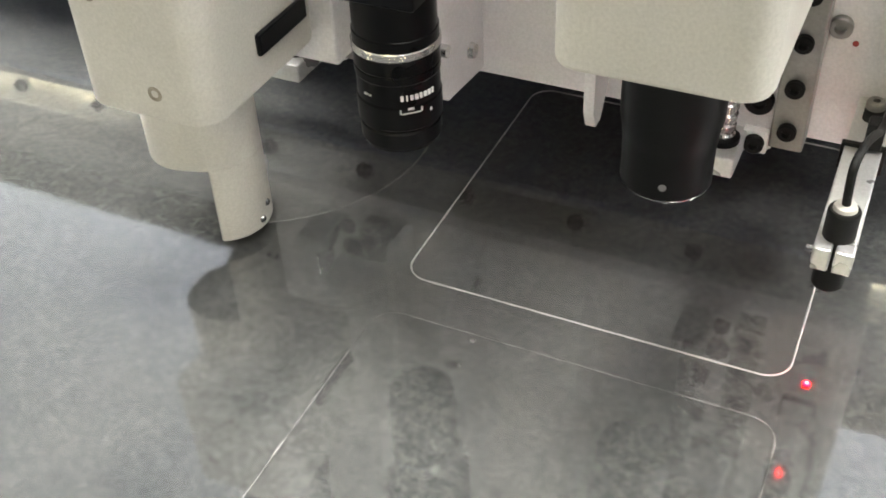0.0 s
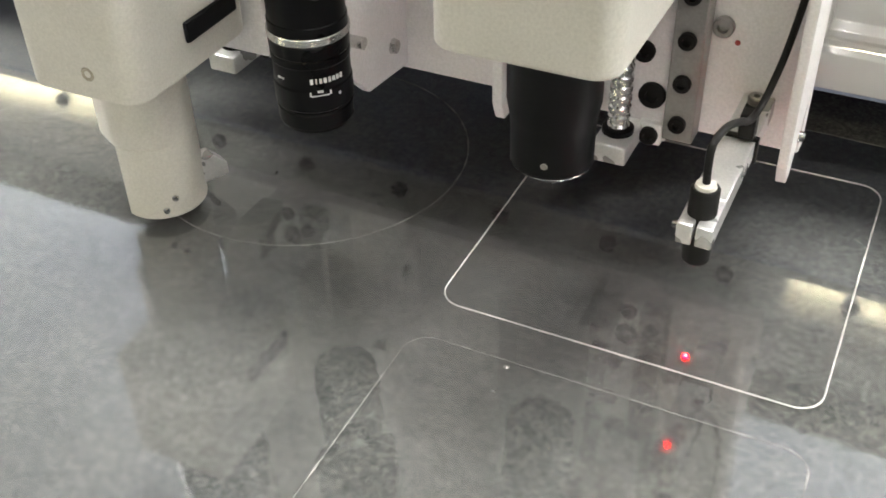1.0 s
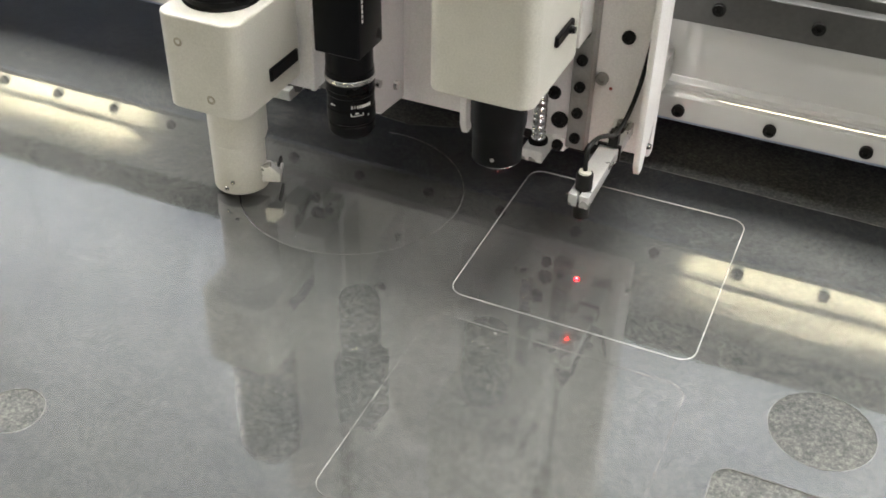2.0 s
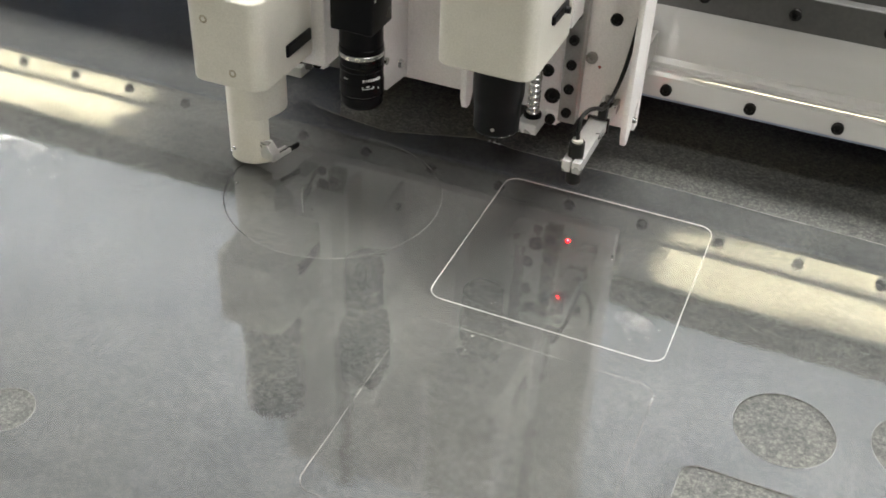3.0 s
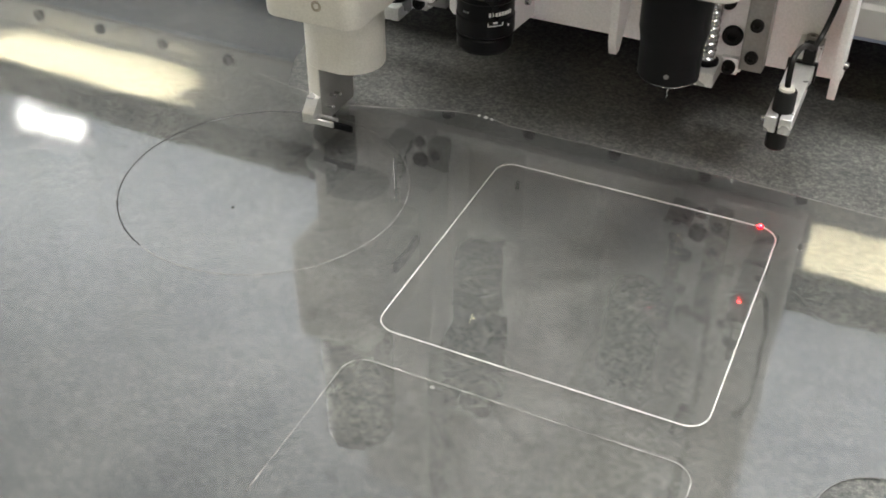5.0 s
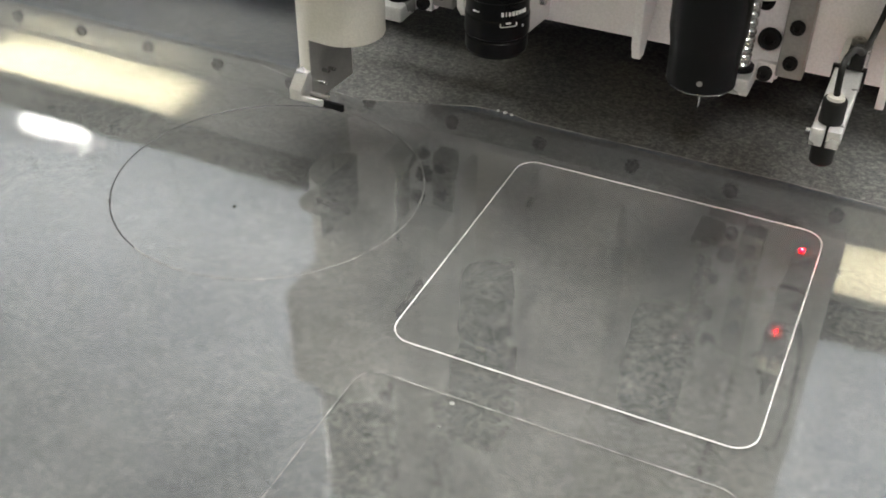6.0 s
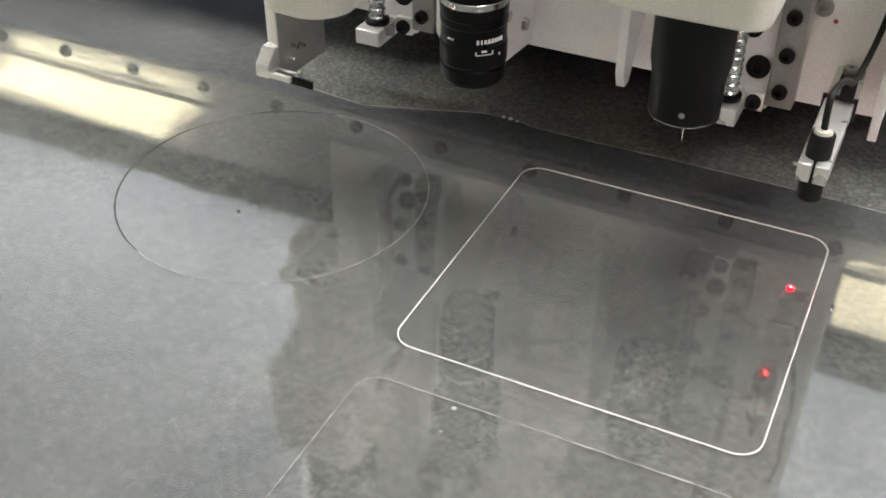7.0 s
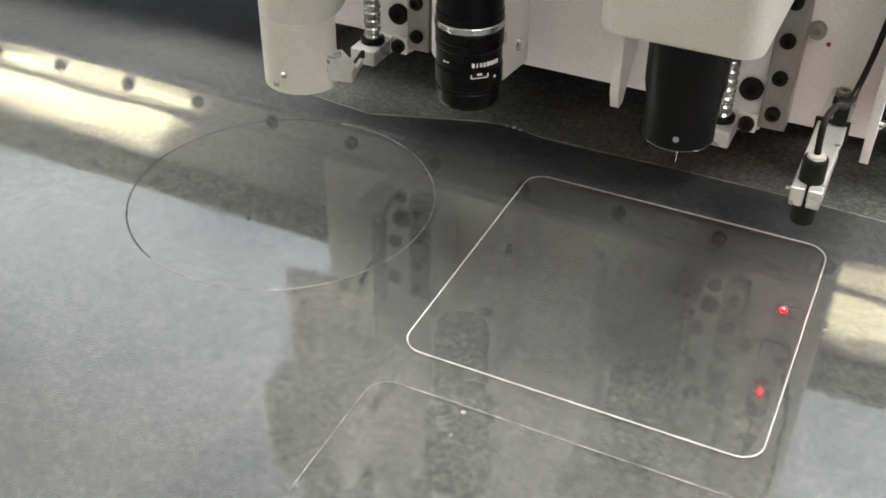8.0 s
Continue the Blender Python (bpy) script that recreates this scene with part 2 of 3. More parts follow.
def pendant_or_fill_light(x, y, w, d, tray, lit):
    """A flat lamp that hangs on two rods; with a tray it shines down only. Most are unseen fill."""
    t = thing("pendant_or_fill_light", "glowing flat panel lamp on two rods, most of them unseen added fill", "pendant light", "hall lamps", m=pose(x, y, LAMP_Z))
    part("diffuser", box(-w, w, -d, d, -0.012, 0.012, 0), lit, t, smooth=0)
    part("frame", joined(box(-w - 0.02, w + 0.02, -d - 0.02, -d, -0.015, 0.015, 0.002), box(-w - 0.02, w + 0.02, d, d + 0.02, -0.015, 0.015, 0.002),
                         box(-w - 0.02, -w, -d, d, -0.015, 0.015, 0.002), box(w, w + 0.02, -d, d, -0.015, 0.015, 0.002)), WHITE, t)
    if tray:
        part("tray", box(-w - 0.02, w + 0.02, -d - 0.02, d + 0.02, 0.016, 0.05, 0.004), DARK, t, "dark metal tray over the panel")
    for sx in (-w - 0.01, w + 0.01):
        part("rod", lathe([(0, 0.01), (0.004, 0.01), (0.004, CEILING - LAMP_Z), (0, CEILING - LAMP_Z)], 10, sx, 0), STEEL, t)
    return t


# rows at y 0.6, -1.3 and 5.0 are unseen fill, added for brightness
for x, y, w, d, tray in ((-4.25, 3.75, 0.24, 0.035, True), (-0.42, 3.75, 0.05, 0.065, True), (3.8, 3.75, 0.30, 0.15, True),
                         (-5.0, 0.6, 0.9, 0.38, True), (-2.5, 0.6, 0.9, 0.38, True), (0.0, 0.6, 0.9, 0.38, True), (2.5, 0.6, 0.9, 0.38, True),
                         (-4.5, -3.75, 0.75, 0.29, True), (0.35, -3.75, 0.75, 0.27, True), (3.6, -3.75, 0.5, 0.22, True),
                         (1.6, -1.3, 0.6, 0.15, True),
                         (-6.0, 5.0, 0.9, 0.17, False), (-3.6, 5.0, 0.9, 0.17, False), (-1.2, 5.0, 0.9, 0.17, False), (1.2, 5.0, 0.9, 0.17, False), (3.6, 5.0, 0.9, 0.17, False)):
    pendant_or_fill_light(x, y, w, d, tray, WARM if y < -3 else PANEL)


# ---------- cutting table, felt mat, clear sheet ----------
MAT = -0.0011
table = thing("cutting_table", "flatbed cutting table covered with a grey felt mat", "table")
part("table_bed", box(-1.25, 1.0, -0.75, 1.3, -0.12, MAT - 0.003, 0.003), RAIL, table)
part("felt_mat", box(-1.24, 0.99, -0.74, 1.29, MAT - 0.003, MAT, 0.0005), FELT, table, "grey speckled felt mat")
for sx in (-1.15, 0.9):
    for sy in (-0.65, 1.2):
        part("leg", box(sx - 0.04, sx + 0.04, sy - 0.04, sy + 0.04, FLOOR, -0.12, 0.003), RAIL, table)

R1 = (0.0, 0.1505, 0.0, 0.1497)
R2 = (0.0005, 0.1525, -0.170, -0.0203)
ROUND_HOLES = [(0.2248, -0.0219, 0.0281, 56), (0.2978, -0.0076, 0.0281, 56), (-0.1675, -0.1880, 0.0165, 40)]
BOX_HOLE = (0.1790, 0.2650, -0.152, -0.0680)
HOLES = [ring_points(*h) for h in ROUND_HOLES] + [round_rect(*BOX_HOLE, 0.010)]
BACK = [(1.0, 0.178), (0.30, 0.181), (0.19, 0.184), (0.12, 0.1865), (0.067, 0.1867), (0.024, 0.1857), (-0.012, 0.1860), (-0.0196, 0.1881), (-0.026, 0.1890), (-0.0433, 0.1882), (-0.0764, 0.1767), (-0.1055, 0.1673), (-0.127, 0.1695), (-0.1493, 0.1722), (-0.175, 0.178)]


RING_X, RING_Y, RING_R = -0.1044, 0.0751, 0.0762
FRESH = []  # short lengths of the circular cut that the knife makes on its way, with the angle of each


def fresh_cut(t):
    steps = 54
    for i in range(steps):
        a, b = 285.0 - 188.0 * i / steps, 285.0 - 188.0 * (i + 1) / steps
        # same groove all round: glint painted pale from 252 degrees up, dark below
        piece = part("round_cut", bead(ring_points(RING_X, RING_Y, RING_R, 3, a, b - 0.15), 0.0008, 0.0003, False, 0, 40 + i, 0.5), CUT if a < 252 else FAINT, t, "fine circular cut line, painted dark where it has no glint" if a < 252 else "fine circular cut line with its glint painted pale")
        FRESH.append(((a + b) / 2, piece))


def clear_sheet():
    t = thing("plastic_sheet", "clear glossy plastic sheet lying on the felt mat with cut shapes", "plastic sheet")
    bm = bmesh.new()
    loops = [[(-1.2, -0.7), (0.97, -0.7), (0.97, 0.178)] + BACK[1:-1] + [(-0.163, 0.20), (-0.172, 0.24), (-0.175, 0.6), (-1.2, 0.6)]] + HOLES
    for lp in loops:
        vs = [bm.verts.new((x, y, 0)) for x, y in lp]
        for i in range(len(vs)):
            bm.edges.new((vs[i], vs[(i + 1) % len(vs)]))
    bmesh.ops.triangle_fill(bm, use_beauty=True, edges=bm.edges[:])
    for f in list(bm.faces):
        c = f.calc_center_median()
        for hx, hy, hr in [h[:3] for h in ROUND_HOLES]:
            if (c.x - hx) ** 2 + (c.y - hy) ** 2 < (hr * 0.97) ** 2:
                bm.faces.remove(f)
                break
        else:
            if BOX_HOLE[0] + 0.001 < c.x < BOX_HOLE[1] - 0.001 and BOX_HOLE[2] + 0.001 < c.y < BOX_HOLE[3] - 0.001:
                bm.faces.remove(f)
    for f in bm.faces:
        if f.normal.z < 0:
            f.normal_flip()
    me = bpy.data.meshes.new("sheet")
    bm.to_mesh(me)
    bm.free()
    me.materials.append(FILM)
    ob = new("sheet", me)
    ob.parent = t
    for i, lp in enumerate(HOLES):
        part("hole_rim", bead(lp, 0.0005, 0.0003, True, -0.0002, i + 3), FAINT, t, "pale cut rim of a hole")
    part("back_edge", bead(densify(BACK, 0.008, False), 0.0006, 0.0003, False, 0, 9, 0.7), FAINT, t, "pale uneven cut line")
    fresh_cut(t)
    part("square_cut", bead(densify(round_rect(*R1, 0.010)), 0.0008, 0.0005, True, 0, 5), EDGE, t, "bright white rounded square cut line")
    part("lower_cut", bead(densify(round_rect(*R2, 0.010)), 0.00062, 0.00020, True, 0, 6, 0.7), FAINT, t, "faint scored rounded square line")
    # the remaining arc carries the painted pale glint
    part("round_cut", bead(ring_points(RING_X, RING_Y, RING_R, 70, -75, 97), 0.0007, 0.0003, False, 0, 8, 0.8), FAINT, t, "fine circular cut line with its glint painted pale")
    for x, y, r in ((-0.0305, 0.1892, 0.0011), (-0.0262, 0.1889, 0.0014), (-0.0222, 0.1882, 0.0011)):
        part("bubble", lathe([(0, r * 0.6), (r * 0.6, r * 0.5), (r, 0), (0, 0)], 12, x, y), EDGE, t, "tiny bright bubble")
    part("crumb", lathe([(0, 0.0005), (0.0007, 0.0004), (0.0008, 0), (0, 0)], 7, -0.1082, 0.0504), SHADE, t, "small dark crumb")
    part("crumb", lathe([(0, 0.0004), (0.0005, 0.0003), (0.0008, 0), (0, 0)], 6, 0.0414, -0.0369), FAINT, t, "small pale crumb")
    part("crumb", lathe([(0, 0.0005), (0.0006, 0.0004), (0.0012, 0), (0, 0)], 6, 0.0406, -0.0236), FAINT, t, "small pale crumb")
    return t


clear_sheet()


# ---------- gantry beam ----------
def gantry_beam():
    t = thing("gantry_beam", "satin grey metal gantry beam with a screwed lower rail", "gantry beam")
    prof = [(0.120, 0.055), (0.120, 0.0715), (0.1225, 0.074), (0.1225, 0.0765), (0.1205, 0.079), (0.1205, 0.082), (0.126, 0.084), (0.126, 0.124), (0.128, 0.126),
            (0.128, 0.148), (0.32, 0.148), (0.32, 0.055)]
    part("beam_body", prism(prof, -1.15, 0.95, "x", 0.0005), BEAM, t, smooth=0)
    # unseen plate, added to dim and blue the shade under the beam
    part("underside_tint_plate", box(-1.15, 0.95, 0.124, 0.318, 0.051, 0.0548, 0.001), UNDER, t, "added dark blue-grey plate that tints the shade under the beam")
    part("top_rail", box(-1.15, 0.95, 0.1175, 0.1278, 0.126, 0.150, 0.001), DARK, t, "dark grey steel guide rail")
    part("top_cover", box(-1.15, 0.95, 0.129, 0.319, 0.1485, 0.156, 0.001), DARK, t, "dark grey top cover")
    for i in range(-19, 16):
        part("rail_screw", moved(socket_screw(0.0042), pose(0.045 + 0.06 * i, 0.1173, 0.138)), SHADE, t)
    for i in range(-19, 16):
        part("screw", moved(socket_screw(0.0042), pose(0.03 + 0.06 * i, 0.119, 0.0625)), SHADE, t)
    for sx in (-1.2, 0.95):
        part("end_plate", box(sx, sx + 0.05, 0.10, 0.33, -0.02, 0.17, 0.003), PLATE, t)
    return t


beam = gantry_beam()


# ---------- carriage on the beam ----------
TOP = 0.42  # head of the carriage plates


def slide_unit(t, ax):
    """Slide plate, guide rail, lead screw and bearing block behind a tool on the axis ax."""
    part("slide_plate", box(ax + 0.002, ax + 0.0225, 0.0725, 0.0825, 0.043, TOP, 0.0012), PLATE, t)
    part("guide_rail", box(ax + 0.0215, ax + 0.0340, 0.0690, 0.0795, 0.047, TOP, 0.0008), RAIL, t, "grey steel guide rail")
    for i in range(8):
        part("rail_screw", moved(socket_screw(0.0035), pose(ax + 0.0275, 0.0688, 0.0556 + 0.0184 * i)), SHADE, t)
    for dx, z, r in ((0.0155, 0.0645, 0.0055), (0.0105, 0.083, 0.0044), (0.0105, 0.110, 0.0044), (0.0155, 0.129, 0.0052)):
        part("plate_screw", moved(socket_screw(r), pose(ax + dx, 0.0723, z)), SHADE, t)
    part("stop_block", box(ax + 0.0118, ax + 0.0212, 0.0690, 0.0727, 0.0432, 0.0528, 0.0005), WHITE, t, "small pale stop block")
    part("stop_screw", moved(socket_screw(0.0038), pose(ax + 0.0165, 0.0688, 0.0478)), SHADE, t)
    part("bearing_block", box(ax - 0.001, ax + 0.0133, 0.048, 0.0722, 0.0437, 0.0522, 0.001), ALU, t)
    part("screw_collar", lathe([(0, 0.0522), (0.0064, 0.0522), (0.0064, 0.0543), (0.0049, 0.0548), (0, 0.0548)], 28, ax + 0.006, 0.060), BLACK, t)
    part("lead_screw", lathe([(0, 0.0518)] + [p for i in range(24) for p in ((0.0038, 0.0528 + i * 0.0044), (0.0045, 0.0536 + i * 0.0044), (0.0045, 0.0556 + i * 0.0044), (0.0038, 0.0564 + i * 0.0044))] + [(0, 0.160)], 20, ax + 0.006, 0.060), STEEL, t)


def carriage():
    t = thing("carriage", "pale metal carriage plate with guide rails on the gantry", "carriage")
    part("back_plate", box(-0.285, 0.0165, 0.083, 0.092, 0.045, TOP, 0.001), PLATE, t)
    part("runner", box(-0.27, 0.015, 0.092, 0.1255, 0.083, 0.103, 0.001), RAIL, t)
    side = [(0.0828, 0.073), (0.0828, 0.30), (0.058, 0.30), (0.0565, 0.29), (0.0565, 0.054), (0.0600, 0.0454), (0.0660, 0.0454)]
    part("side_plate", prism(side, 0.0125, 0.0165, "x"), WHITE, t, "white bevelled side plate")
    part("side_plate", prism(side, -0.1045, -0.1000, "x"), WHITE, t, "white bevelled side plate")
    side2 = [(0.0828, 0.048), (0.0828, 0.24), (0.02, 0.24), (0.02, 0.078), (0.047, 0.0520)]
    part("camera_plate", prism(side2, -0.1610, -0.1570, "x"), PLATE, t, "pale plate carrying the camera")
    part("plate_bolt", moved(lathe([(0, 0.0025), (0.003, 0.0022), (0.0035, 0), (0, 0)], 16, axis="x"), pose(-0.1570, 0.0690, 0.0633)), STEEL, t)
    part("knurled_screw", moved(lathe([(0, 0.007), (0.0026, 0.007), (0.0026, 0.0), (0, 0)], 16, axis="x"), pose(-0.1570, 0.0335, 0.083)), STEEL, t)
    part("tool_plate", prism([(0.0828, 0.050), (0.0828, 0.24), (0.058, 0.24), (0.058, 0.054), (0.063, 0.048)], -0.200, -0.196, "x"), WHITE, t)
    part("plate_bolt", moved(lathe([(0, 0.0026), (0.0016, 0.0024), (0.0022, 0), (0, 0)], 16, axis="x"), pose(0.0165, 0.0735, 0.0590)), STEEL, t)
    slide_unit(t, -0.057)
    slide_unit(t, -0.241)
    # holes are solid dark plugs, their inner shade given by colour
    part("plate_hole_plug", moved(socket_screw(0.0042), pose(-0.0195, 0.0825, 0.094)), RAIL, t)
    part("plate_hole_plug", moved(socket_screw(0.0042), pose(-0.006, 0.0825, 0.125)), SHADE, t)
    part("warning_dot", moved(lathe([(0, 0.0004), (0.0011, 0.0003), (0.0011, 0), (0, 0)], 12, axis="y"), pose(-0.0135, 0.0828, 0.088)), RED_MARK, t)
    return t


MIRROR = surface("polished_steel_face", (0.34, 0.34, 0.33), (0.42, 0.42, 0.41), 0.34, metal=0.45, coarse=60, fine=900, relief=0.03)
STAIN = surface("brown_scuff", (0.22, 0.19, 0.14), (0.42, 0.39, 0.32), 0.5, coarse=160, fine=900)
RED_MARK = surface("dull_red_mark", (0.30, 0.04, 0.03), (0.38, 0.06, 0.05), 0.6)
wagon = carriage()


# ---------- inspection camera ----------
def inspection_camera():
    t = thing("inspection_camera", "black machine vision camera with a silver ringed lens", "camera")
    cx, cy = -0.1535, 0.0005
    lens = part("lens", lathe([(0, 0.0688), (0.0110, 0.0688), (0.0120, 0.0678), (0.0138, 0.0681), (0.0144, 0.0697), (0.0144, 0.0752), (0.0139, 0.0758), (0.0139, 0.0768), (0.0149, 0.0776), (0.0149, 0.0860), (0.0145, 0.0868),
                               (0.0145, 0.0948), (0.0149, 0.0955), (0.0149, 0.0978), (0.0146, 0.0983), (0.0149, 0.0988), (0.0151, 0.1036), (0.0146, 0.1042), (0, 0.1042)], 56, cx, cy), BLACK, t, "ribbed black lens barrel")
    part("front_glass", lathe([(0, 0.0682), (0.0094, 0.0684), (0.0109, 0.0689), (0, 0.0692)], 40, cx, cy), SPINDLE, lens)
    part("silver_ring", lathe([(0, 0.1042), (0.0151, 0.1042), (0.0154, 0.1046), (0.0154, 0.1070), (0.0151, 0.1074), (0, 0.1074)], 56, cx, cy), STEEL, lens, "bright silver ring")
    part("barrel", lathe([(0, 0.1072), (0.0148, 0.1072), (0.0148, 0.1110), (0.0144, 0.1114), (0.0144, 0.1245), (0, 0.1245)], 48, cx, cy), BLACK, t)
    part("camera_body", box(cx - 0.0150, cx + 0.0150, cy - 0.0150, cy + 0.0150, 0.1240, 0.186, 0.0015, 3), BLACK, t)
    part("mount", box(cx - 0.012, cx + 0.003, cy + 0.0152, 0.083, 0.14, 0.172, 0.001), PLATE, t)

    def print_bar(a, z, w, h):
        part("print", moved(box(-w / 2, w / 2, -0.0003, 0.0002, -h / 2, h / 2, 0), Matrix.Translation((cx, cy, z)) @ Matrix.Rotation(radians(a + 90), 4, "Z") @ Matrix.Translation((0, -0.0149, 0))), MARK, lens)
    # printed bars and ticks round the barrel
    for i, (w, h) in enumerate(((0.0011, 0.0019), (0.0005, 0.0019), (0.0010, 0.0017), (0.0012, 0.0018), (0.0010, 0.0019), (0.0012, 0.0017), (0.0010, 0.0018), (0.0009, 0.0019))):
        print_bar(-59 + 6.5 * i, 0.0905, w, h)
    for a, z, w, h in ((-62, 0.0853, 0.0006, 0.0016), (-33, 0.0853, 0.0006, 0.0016), (-48, 0.0846, 0.0068, 0.0003), (-48, 0.0862, 0.0022, 0.0008), (-18, 0.0836, 0.0009, 0.0011), (-112, 0.0905, 0.0009, 0.0007), (-108, 0.0905, 0.0006, 0.0005), (-103, 0.0905, 0.0006, 0.0006)):
        print_bar(a, z, w, h)
    for i in range(7):
        part("print", box(cx + 0.0151 - 0.0003, cx + 0.0152, cy - 0.011, cy - 0.0095, 0.146 + i * 0.003, 0.148 + i * 0.003, 0), MARK, t)
    return t


eye_unit = inspection_camera()


# ---------- spindle unit ----------
def rounded_housing(x0, x1, y0, y1, z0, z1, r, bevel):
    bm = prism(round_rect(x0, x1, y0, y1, r, 5), z0, z1, "z", 0)
    low = [e for e in bm.edges if all(abs(v.co.z - z0) < 1e-6 or abs(v.co.z - z1) < 1e-6 for v in e.verts) and abs(e.verts[0].co.z - e.verts[1].co.z) < 1e-6]
    bmesh.ops.bevel(bm, geom=low, offset=bevel, segments=2, profile=0.5, affect="EDGES")
    return bm


def spindle_unit():
    t = thing("spindle_unit", "cream box tool housing over a matt black spindle", "cutting tool")
    ax, ay = -0.0592, 0.0070
    part("housing", rounded_housing(-0.0870, -0.0255, -0.0355, 0.0450, 0.1282, 0.26, 0.009, 0.0015), CREAM, t, "cream painted housing with rounded edges")
    part("spindle_body", lathe([(0, 0.0692), (0.0142, 0.0692), (0.0150, 0.0704), (0.0151, 0.0840), (0.0155, 0.0885), (0.0166, 0.0945), (0.0169, 0.1300), (0, 0.1300)], 56, ax, ay), SPINDLE, t)
    part("spindle_rim", lathe([(0.0134, 0.0698), (0.0143, 0.0689), (0.0150, 0.0694), (0.0151, 0.0700), (0.0134, 0.0700)], 56, ax, ay), STEEL, t, "thin bright rim")
    part("spindle_tip", lathe([(0, 0.0560), (0.0003, 0.0560), (0.0007, 0.0610), (0.0009, 0.0690), (0, 0.0690)], 14, ax + 0.001, ay), STEEL, t)
    part("badge", moved(lathe([(0, 0.0004), (0.0012, 0.0003), (0.0013, 0), (0, 0)], 14, axis="y"), Matrix.Translation((ax, ay, 0.0752)) @ Matrix.Rotation(radians(10), 4, "Z") @ Matrix.Translation((0, -0.0150, 0))), RAIL, t)
    part("handle_bar", box(-0.0255, -0.0230, -0.006, 0.022, 0.1535, 0.1600, 0.001), BLACK, t, "black slotted latch bar")
    part("latch_knob", moved(lathe([(0, 0.003), (0.002, 0.003), (0.0025, 0), (0, 0)], 16, axis="x"), pose(-0.0230, 0.014, 0.1565)), SPINDLE, t)
    part("clamp_block", box(-0.043, -0.026, 0.045, 0.0722, 0.1295, 0.24, 0.001), WHITE, t)
    return t


spindle = spindle_unit()


# ---------- laser pointer ----------
def laser_pointer():
    t = thing("laser_pointer", "black laser pointer clamped in a split aluminium arm", "laser pointer")
    part("arm", joined(box(-0.0072, -0.0016, -0.0205, -0.002, 0.0652, 0.0735, 0.0007), box(-0.0006, 0.0052, -0.0205, -0.002, 0.0652, 0.0735, 0.0007),
                       box(-0.0072, 0.0052, -0.0025, 0.0727, 0.0652, 0.0735, 0.0007)), ALU, t, "satin aluminium arm with a clamping slot")
    part("laser_body", lathe([(0, 0.0545), (0.0016, 0.0545), (0.0022, 0.0538), (0.0046, 0.0538), (0.0050, 0.0545), (0.0050, 0.0735), (0.0050, 0.0832), (0.0045, 0.084), (0, 0.084)], 36, -0.001, -0.0115), RUBBER, t, "black cylindrical laser body")
    part("end_cap", lathe([(0, 0.0838), (0.0038, 0.0838), (0.0034, 0.0852), (0.0012, 0.0856), (0, 0.0856)], 28, -0.001, -0.0115), CREAM, t, "pale potted end cap")
    part("aperture", lathe([(0, 0.0536), (0.0006, 0.0536), (0.0006, 0.0546), (0, 0.0546)], 20, -0.001, -0.0115), RED, t, "glowing red laser aperture")
    part("cable", tube([(-0.001, -0.0115, 0.0848), (-0.0014, -0.011, 0.0920), (-0.0014, -0.0080, 0.0985), (0.0002, 0.004, 0.0985), (0.002, 0.019, 0.0925), (0.0030, 0.032, 0.0860), (0.0050, 0.044, 0.0885), (0.0080, 0.054, 0.103), (0.0105, 0.061, 0.126), (0.0115, 0.066, 0.152), (0.0110, 0.070, 0.200), (0.004, 0.0728, 0.215)], 0.0014), RUBBER, t, "black cable")
    part("cable_tie", joined(box(-0.0082, 0.0062, 0.0380, 0.0405, 0.0642, 0.0655, 0.0003), box(-0.0082, 0.0062, 0.0380, 0.0405, 0.0735, 0.0748, 0.0003),
                             box(-0.0084, -0.0072, 0.0380, 0.0405, 0.0642, 0.0748, 0.0003), box(0.0052, 0.0064, 0.0380, 0.0405, 0.0642, 0.0748, 0.0003), box(-0.0015, 0.0045, 0.0360, 0.0425, 0.0745, 0.0850, 0.0008)), RUBBER, t, "black cable tie")
    # no real recess: a black inlay paints the shade in the slot
    part("arm_slot_inlay", prism(round_rect(-0.0044, 0.0024, 0.0550, 0.0710, 0.0033), 0.0725, 0.0738, "z", 0.0002), SHADE, t, "adjusting slot, its shade laid in as a black inlay")
    part("arm_screw", moved(lathe([(0, 0.0010), (0.0012, 0.0010), (0.0014, 0.0030), (0.0030, 0.0030), (0.0034, 0.0024), (0.0034, 0), (0, 0)], 24), pose(-0.001, 0.0655, 0.0738)), RAIL, t)
    part("clamp_screw", moved(lathe([(0, -0.0022), (0.0014, -0.0022), (0.0016, 0), (0, 0)], 16, axis="x"), pose(-0.0072, -0.0160, 0.0692)), STEEL, t)
    return t


laser = laser_pointer()
spot = thing("laser_spot", "bright red laser spot shining on the sheet", "laser spot")
part("spot", lathe([(0, 0.0006), (0.0009, 0.0006), (0.0012, 0.0003), (0.0012, 0.00005), (0, 0.00005)], 20), RED, spot)
part("core", lathe([(0, 0.0009), (0.0005, 0.0008), (0.0006, 0.0005), (0, 0.0005)], 14), HOT, spot, "white-hot centre")


# ---------- knife tool ----------
AX, AY = -0.2395, 0.0


def segment(r, cut, z0, z1, n=20):
    """The slice of a round bar beyond a flat cut, on the -x side."""
    a = math.acos(cut / r)
    pts = [(-r * math.cos(-a + 2 * a * i / n), -r * math.sin(-a + 2 * a * i / n)) for i in range(n + 1)]
    return prism(pts, z0, z1, "z", 0.0006)


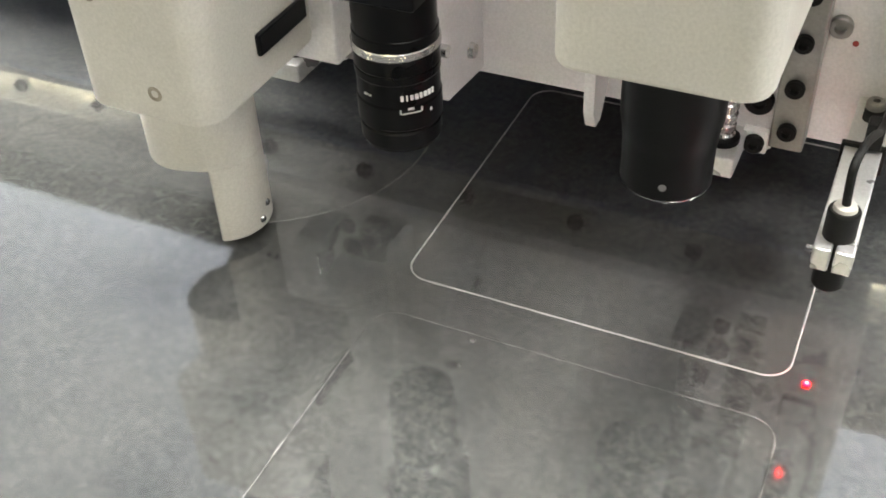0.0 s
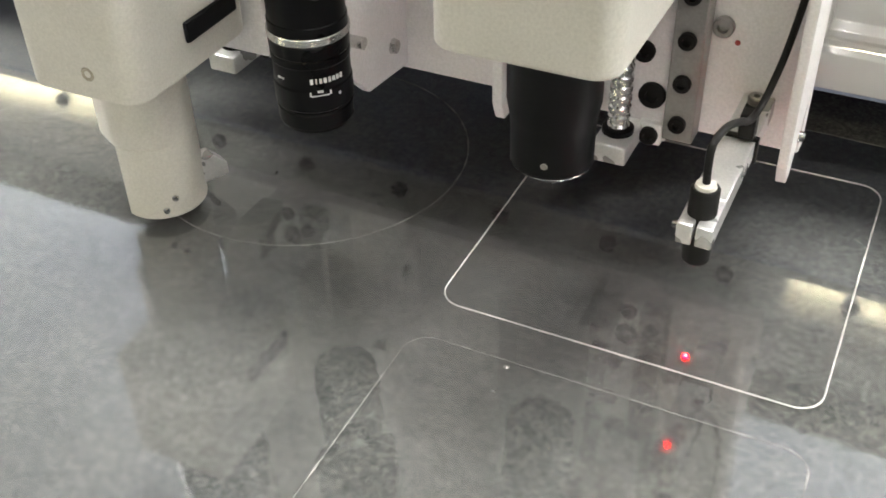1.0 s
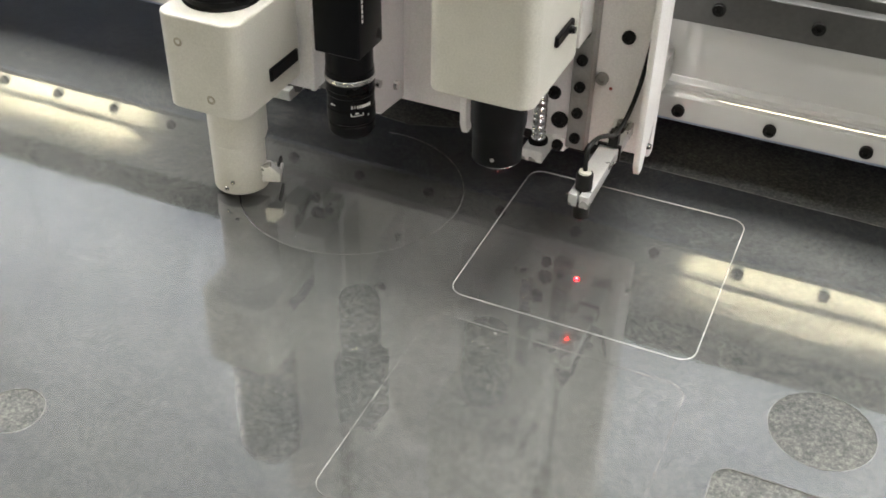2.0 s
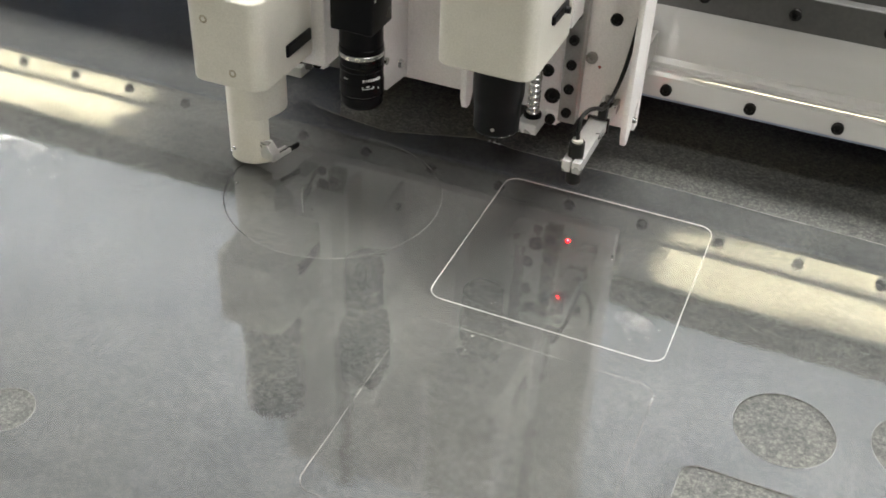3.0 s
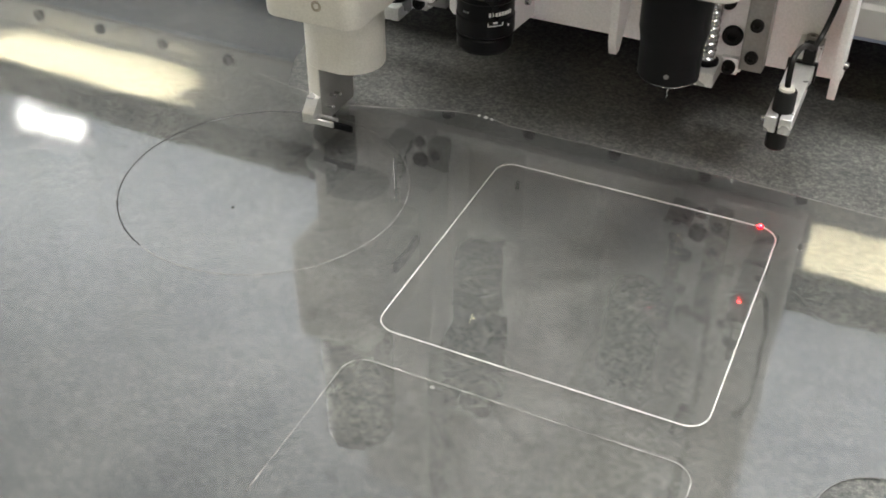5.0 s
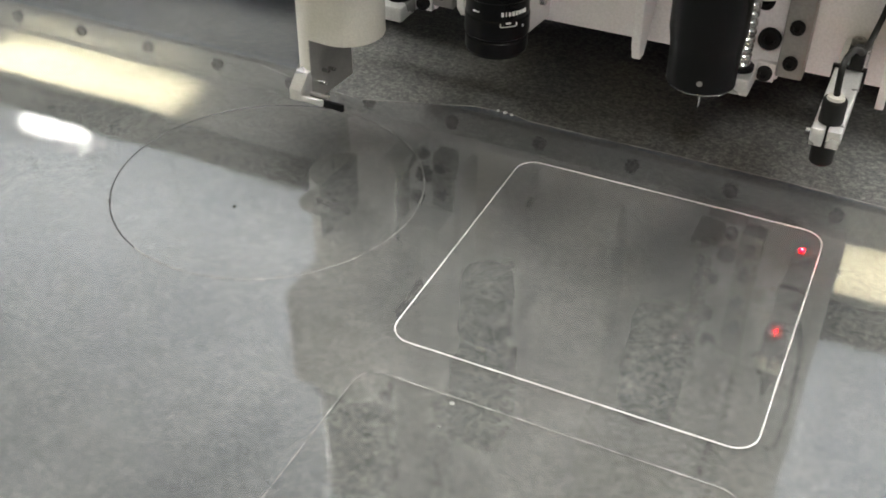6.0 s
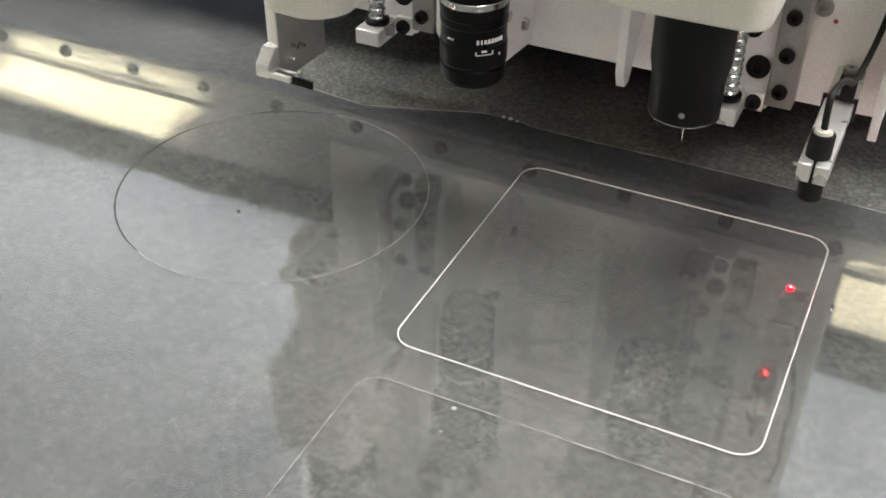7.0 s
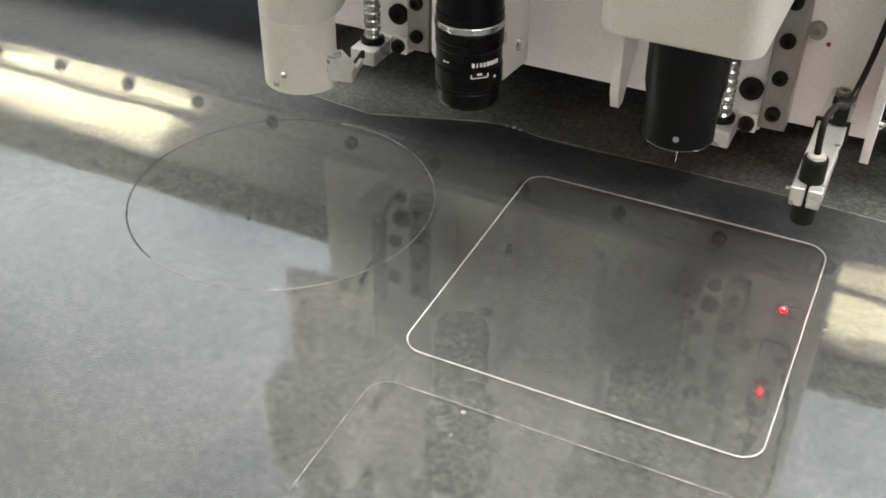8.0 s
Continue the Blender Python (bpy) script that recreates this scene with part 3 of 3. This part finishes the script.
def knife_tool():
    """Origin on the turning axis at the sheet."""
    t = thing("knife_tool", "cream knife tool with a turning blade holder", "cutting tool")
    part("housing", rounded_housing(-0.0250, 0.0310, -0.0360, 0.0400, 0.0760, 0.139, 0.0095, 0.0012), CREAM, t, "cream painted housing with rounded edges")
    part("motor", lathe([(0, 0.138), (0.024, 0.138), (0.0245, 0.1395), (0.0235, 0.141), (0.0235, 0.144), (0.0245, 0.1455), (0.0245, 0.25), (0, 0.25)], 48), BLACK, t, "black ribbed motor")
    part("latch_bar", box(0.0310, 0.0332, -0.004, 0.029, 0.0890, 0.0980, 0.001), BLACK, t)
    part("clamp_block", box(0.012, 0.0370, 0.0405, 0.0640, 0.0620, 0.20, 0.001), WHITE, t)
    for x, z in ((-0.010, 0.122), (0.009, 0.087)):
        part("dimple", moved(lathe([(0, -0.0002), (0.0022, 0.0001), (0.0026, 0.0004), (0.003, 0), (0, -0.0008)], 20, axis="y"), pose(x, -0.0360, z)), STAIN, t, "brownish scuff mark")
    r = 0.0187
    slot = [(0.0075 + r * math.cos(radians(a)), r * math.sin(radians(a))) for a in range(-90, 91, 9)] + [(r * math.cos(radians(a)), r * math.sin(radians(a))) for a in range(90, 271, 9)]
    holder = part("blade_holder", joined(prism(slot, 0.040, 0.078, "z", 0.0008), segment(r, 0.0035, 0.005, 0.0405, 32)), CREAM, t, "round cream blade holder with a cut-away foot")
    part("flat_face", box(-0.0036, -0.0031, -0.0182, 0.0182, 0.0055, 0.0398, 0.0002), MIRROR, holder, "polished flat steel face")
    part("clamp_block", prism([(-0.0275, 0.0105), (-0.0275, 0.0165), (-0.021, 0.0235), (-0.012, 0.0235), (-0.012, 0.0105)], -0.0105, -0.0032, "x", 0.0005), ALU, holder, "bevelled pale clamp block")
    part("blade_clamp", joined(box(-0.0032, 0.0085, -0.0272, -0.0252, 0.0110, 0.0142, 0.0004), box(-0.0032, 0.0085, -0.0226, -0.0206, 0.0110, 0.0142, 0.0004), box(-0.005, -0.001, -0.0272, -0.0206, 0.0110, 0.0142, 0.0004)), ALU, holder, "bright forked blade clamp")
    part("blade", box(-0.001, 0.0190, -0.0248, -0.0230, 0.0095, 0.0132, 0.0003), BLACK, holder, "black blade bar")
    part("knife", prism([(-0.0070, 0.006), (-0.0056, 0.006), (-0.0056, 0.0015), (-0.0060, -0.0009), (-0.0070, 0.0012)], -0.0004, 0.0001, "y", 0), STEEL, holder)
    for y, z in ((-0.0085, 0.0200), (-0.0030, 0.0185), (-0.0115, 0.0145)):
        part("pin", moved(lathe([(0, 0.0038), (0.0008, 0.0038), (0.0010, 0.0034), (0.0010, 0), (0, 0)], 14, axis="x"), pose(-0.0031, y, z)), STEEL, holder)
    for a, z in ((158, 0.0095), (172, 0.0150)):
        part("set_screw", moved(lathe([(0, 0.0004), (0.0012, 0.0008), (0.0016, 0.0), (0, 0)], 16, axis="x"), Matrix.Rotation(radians(a), 4, "Z") @ pose(0.0192, 0, z)), STEEL, holder)
    return t, holder


knife, blade_holder = knife_tool()


# ---------- what moves ----------
HEAD = [  # seconds, x, y of the laser spot
    (0, 0.1570, 0.0016),
    (0.5, 0.1310, -0.0016),
    (1, 0.0996, 0.0091),
    (1.5, 0.0804, 0.0246),
    (1.7, 0.0741, 0.0329),
    (2.8, 0.0615, 0.0805),
    (3, 0.0631, 0.0929),
    (3.5, 0.0722, 0.1137),
    (4, 0.0926, 0.1363),
    (4.5, 0.1194, 0.1482),
    (4.7, 0.1316, 0.1504),
    (5.8, 0.1470, 0.1388),
    (6, 0.1429, 0.1329),
    (6.5, 0.1421, 0.1206),
    (7, 0.1406, 0.1068),
    (7.5, 0.1422, 0.0951),
    (8, 0.1403, 0.0949),
]
LIFT = [(0, 0), (0.5, 0), (1, 0), (1.5, 0), (2.8, 0), (3.5, 0), (4, 0), (4.7, 0), (5.4, 0.006), (5.8, 0.0145), (6.0, 0.0195), (6.5, 0.034), (7, 0.047), (7.5, 0.053), (8, 0.053)]
TURN = [(0, -164), (0.5, -189), (1, -207), (1.5, -227), (1.7, -235), (2.8, -278), (3, -285), (3.5, -303), (4, -325), (4.5, -347), (4.7, -354), (5.3, -362), (5.8, -364), (6.5, -364), (7.5, -364), (7.6, -313), (7.7, -259), (8, -258)]


def at(rows, t):
    for a, b in zip(rows, rows[1:]):
        if a[0] <= t <= b[0]:
            k = (t - a[0]) / (b[0] - a[0])
            return [p + (q - p) * k for p, q in zip(a[1:], b[1:])]
    return list(rows[-1][1:])


def cut_time(angle):
    """When the knife passes that angle on its circle."""
    cx, cy = RING_X - AX, RING_Y - AY
    before = None
    for i in range(471):
        t = i / 100
        x, y = at(HEAD, t)
        a = math.degrees(math.atan2(y - cy, x - cx)) % 360
        if before is not None and a <= angle <= before:
            return t
        before = a
    return 0.0 if angle > 180 else 4.7


def motions():
    for ob in (wagon, eye_unit, spindle, spot):
        walk(ob, [(t, pose(x, y, 0)) for t, x, y in HEAD])
    walk(laser, [(t, pose(x - 0.0008, y + 0.0100, -0.0055)) for t, x, y in HEAD])
    walk(beam, [(t, pose(0, y + 0.0070, -0.0035)) for t, x, y in HEAD])
    walk(knife, [(t, pose(AX + x, AY + y, at(LIFT, t)[0])) for t, x, y in HEAD])
    walk(blade_holder, [(t, pose(0, 0, 0, 0, 0, a)) for t, a in TURN])
    # the cut comes up out of the mat behind the knife
    for angle, piece in FRESH:
        t = cut_time(angle)
        if t > 0.1:
            walk(piece, [(0, pose(0, 0, -0.0020)), (t - 0.05, pose(0, 0, -0.0020)), (t + 0.05, pose(0, 0, 0)), (8, pose(0, 0, 0))])


motions()
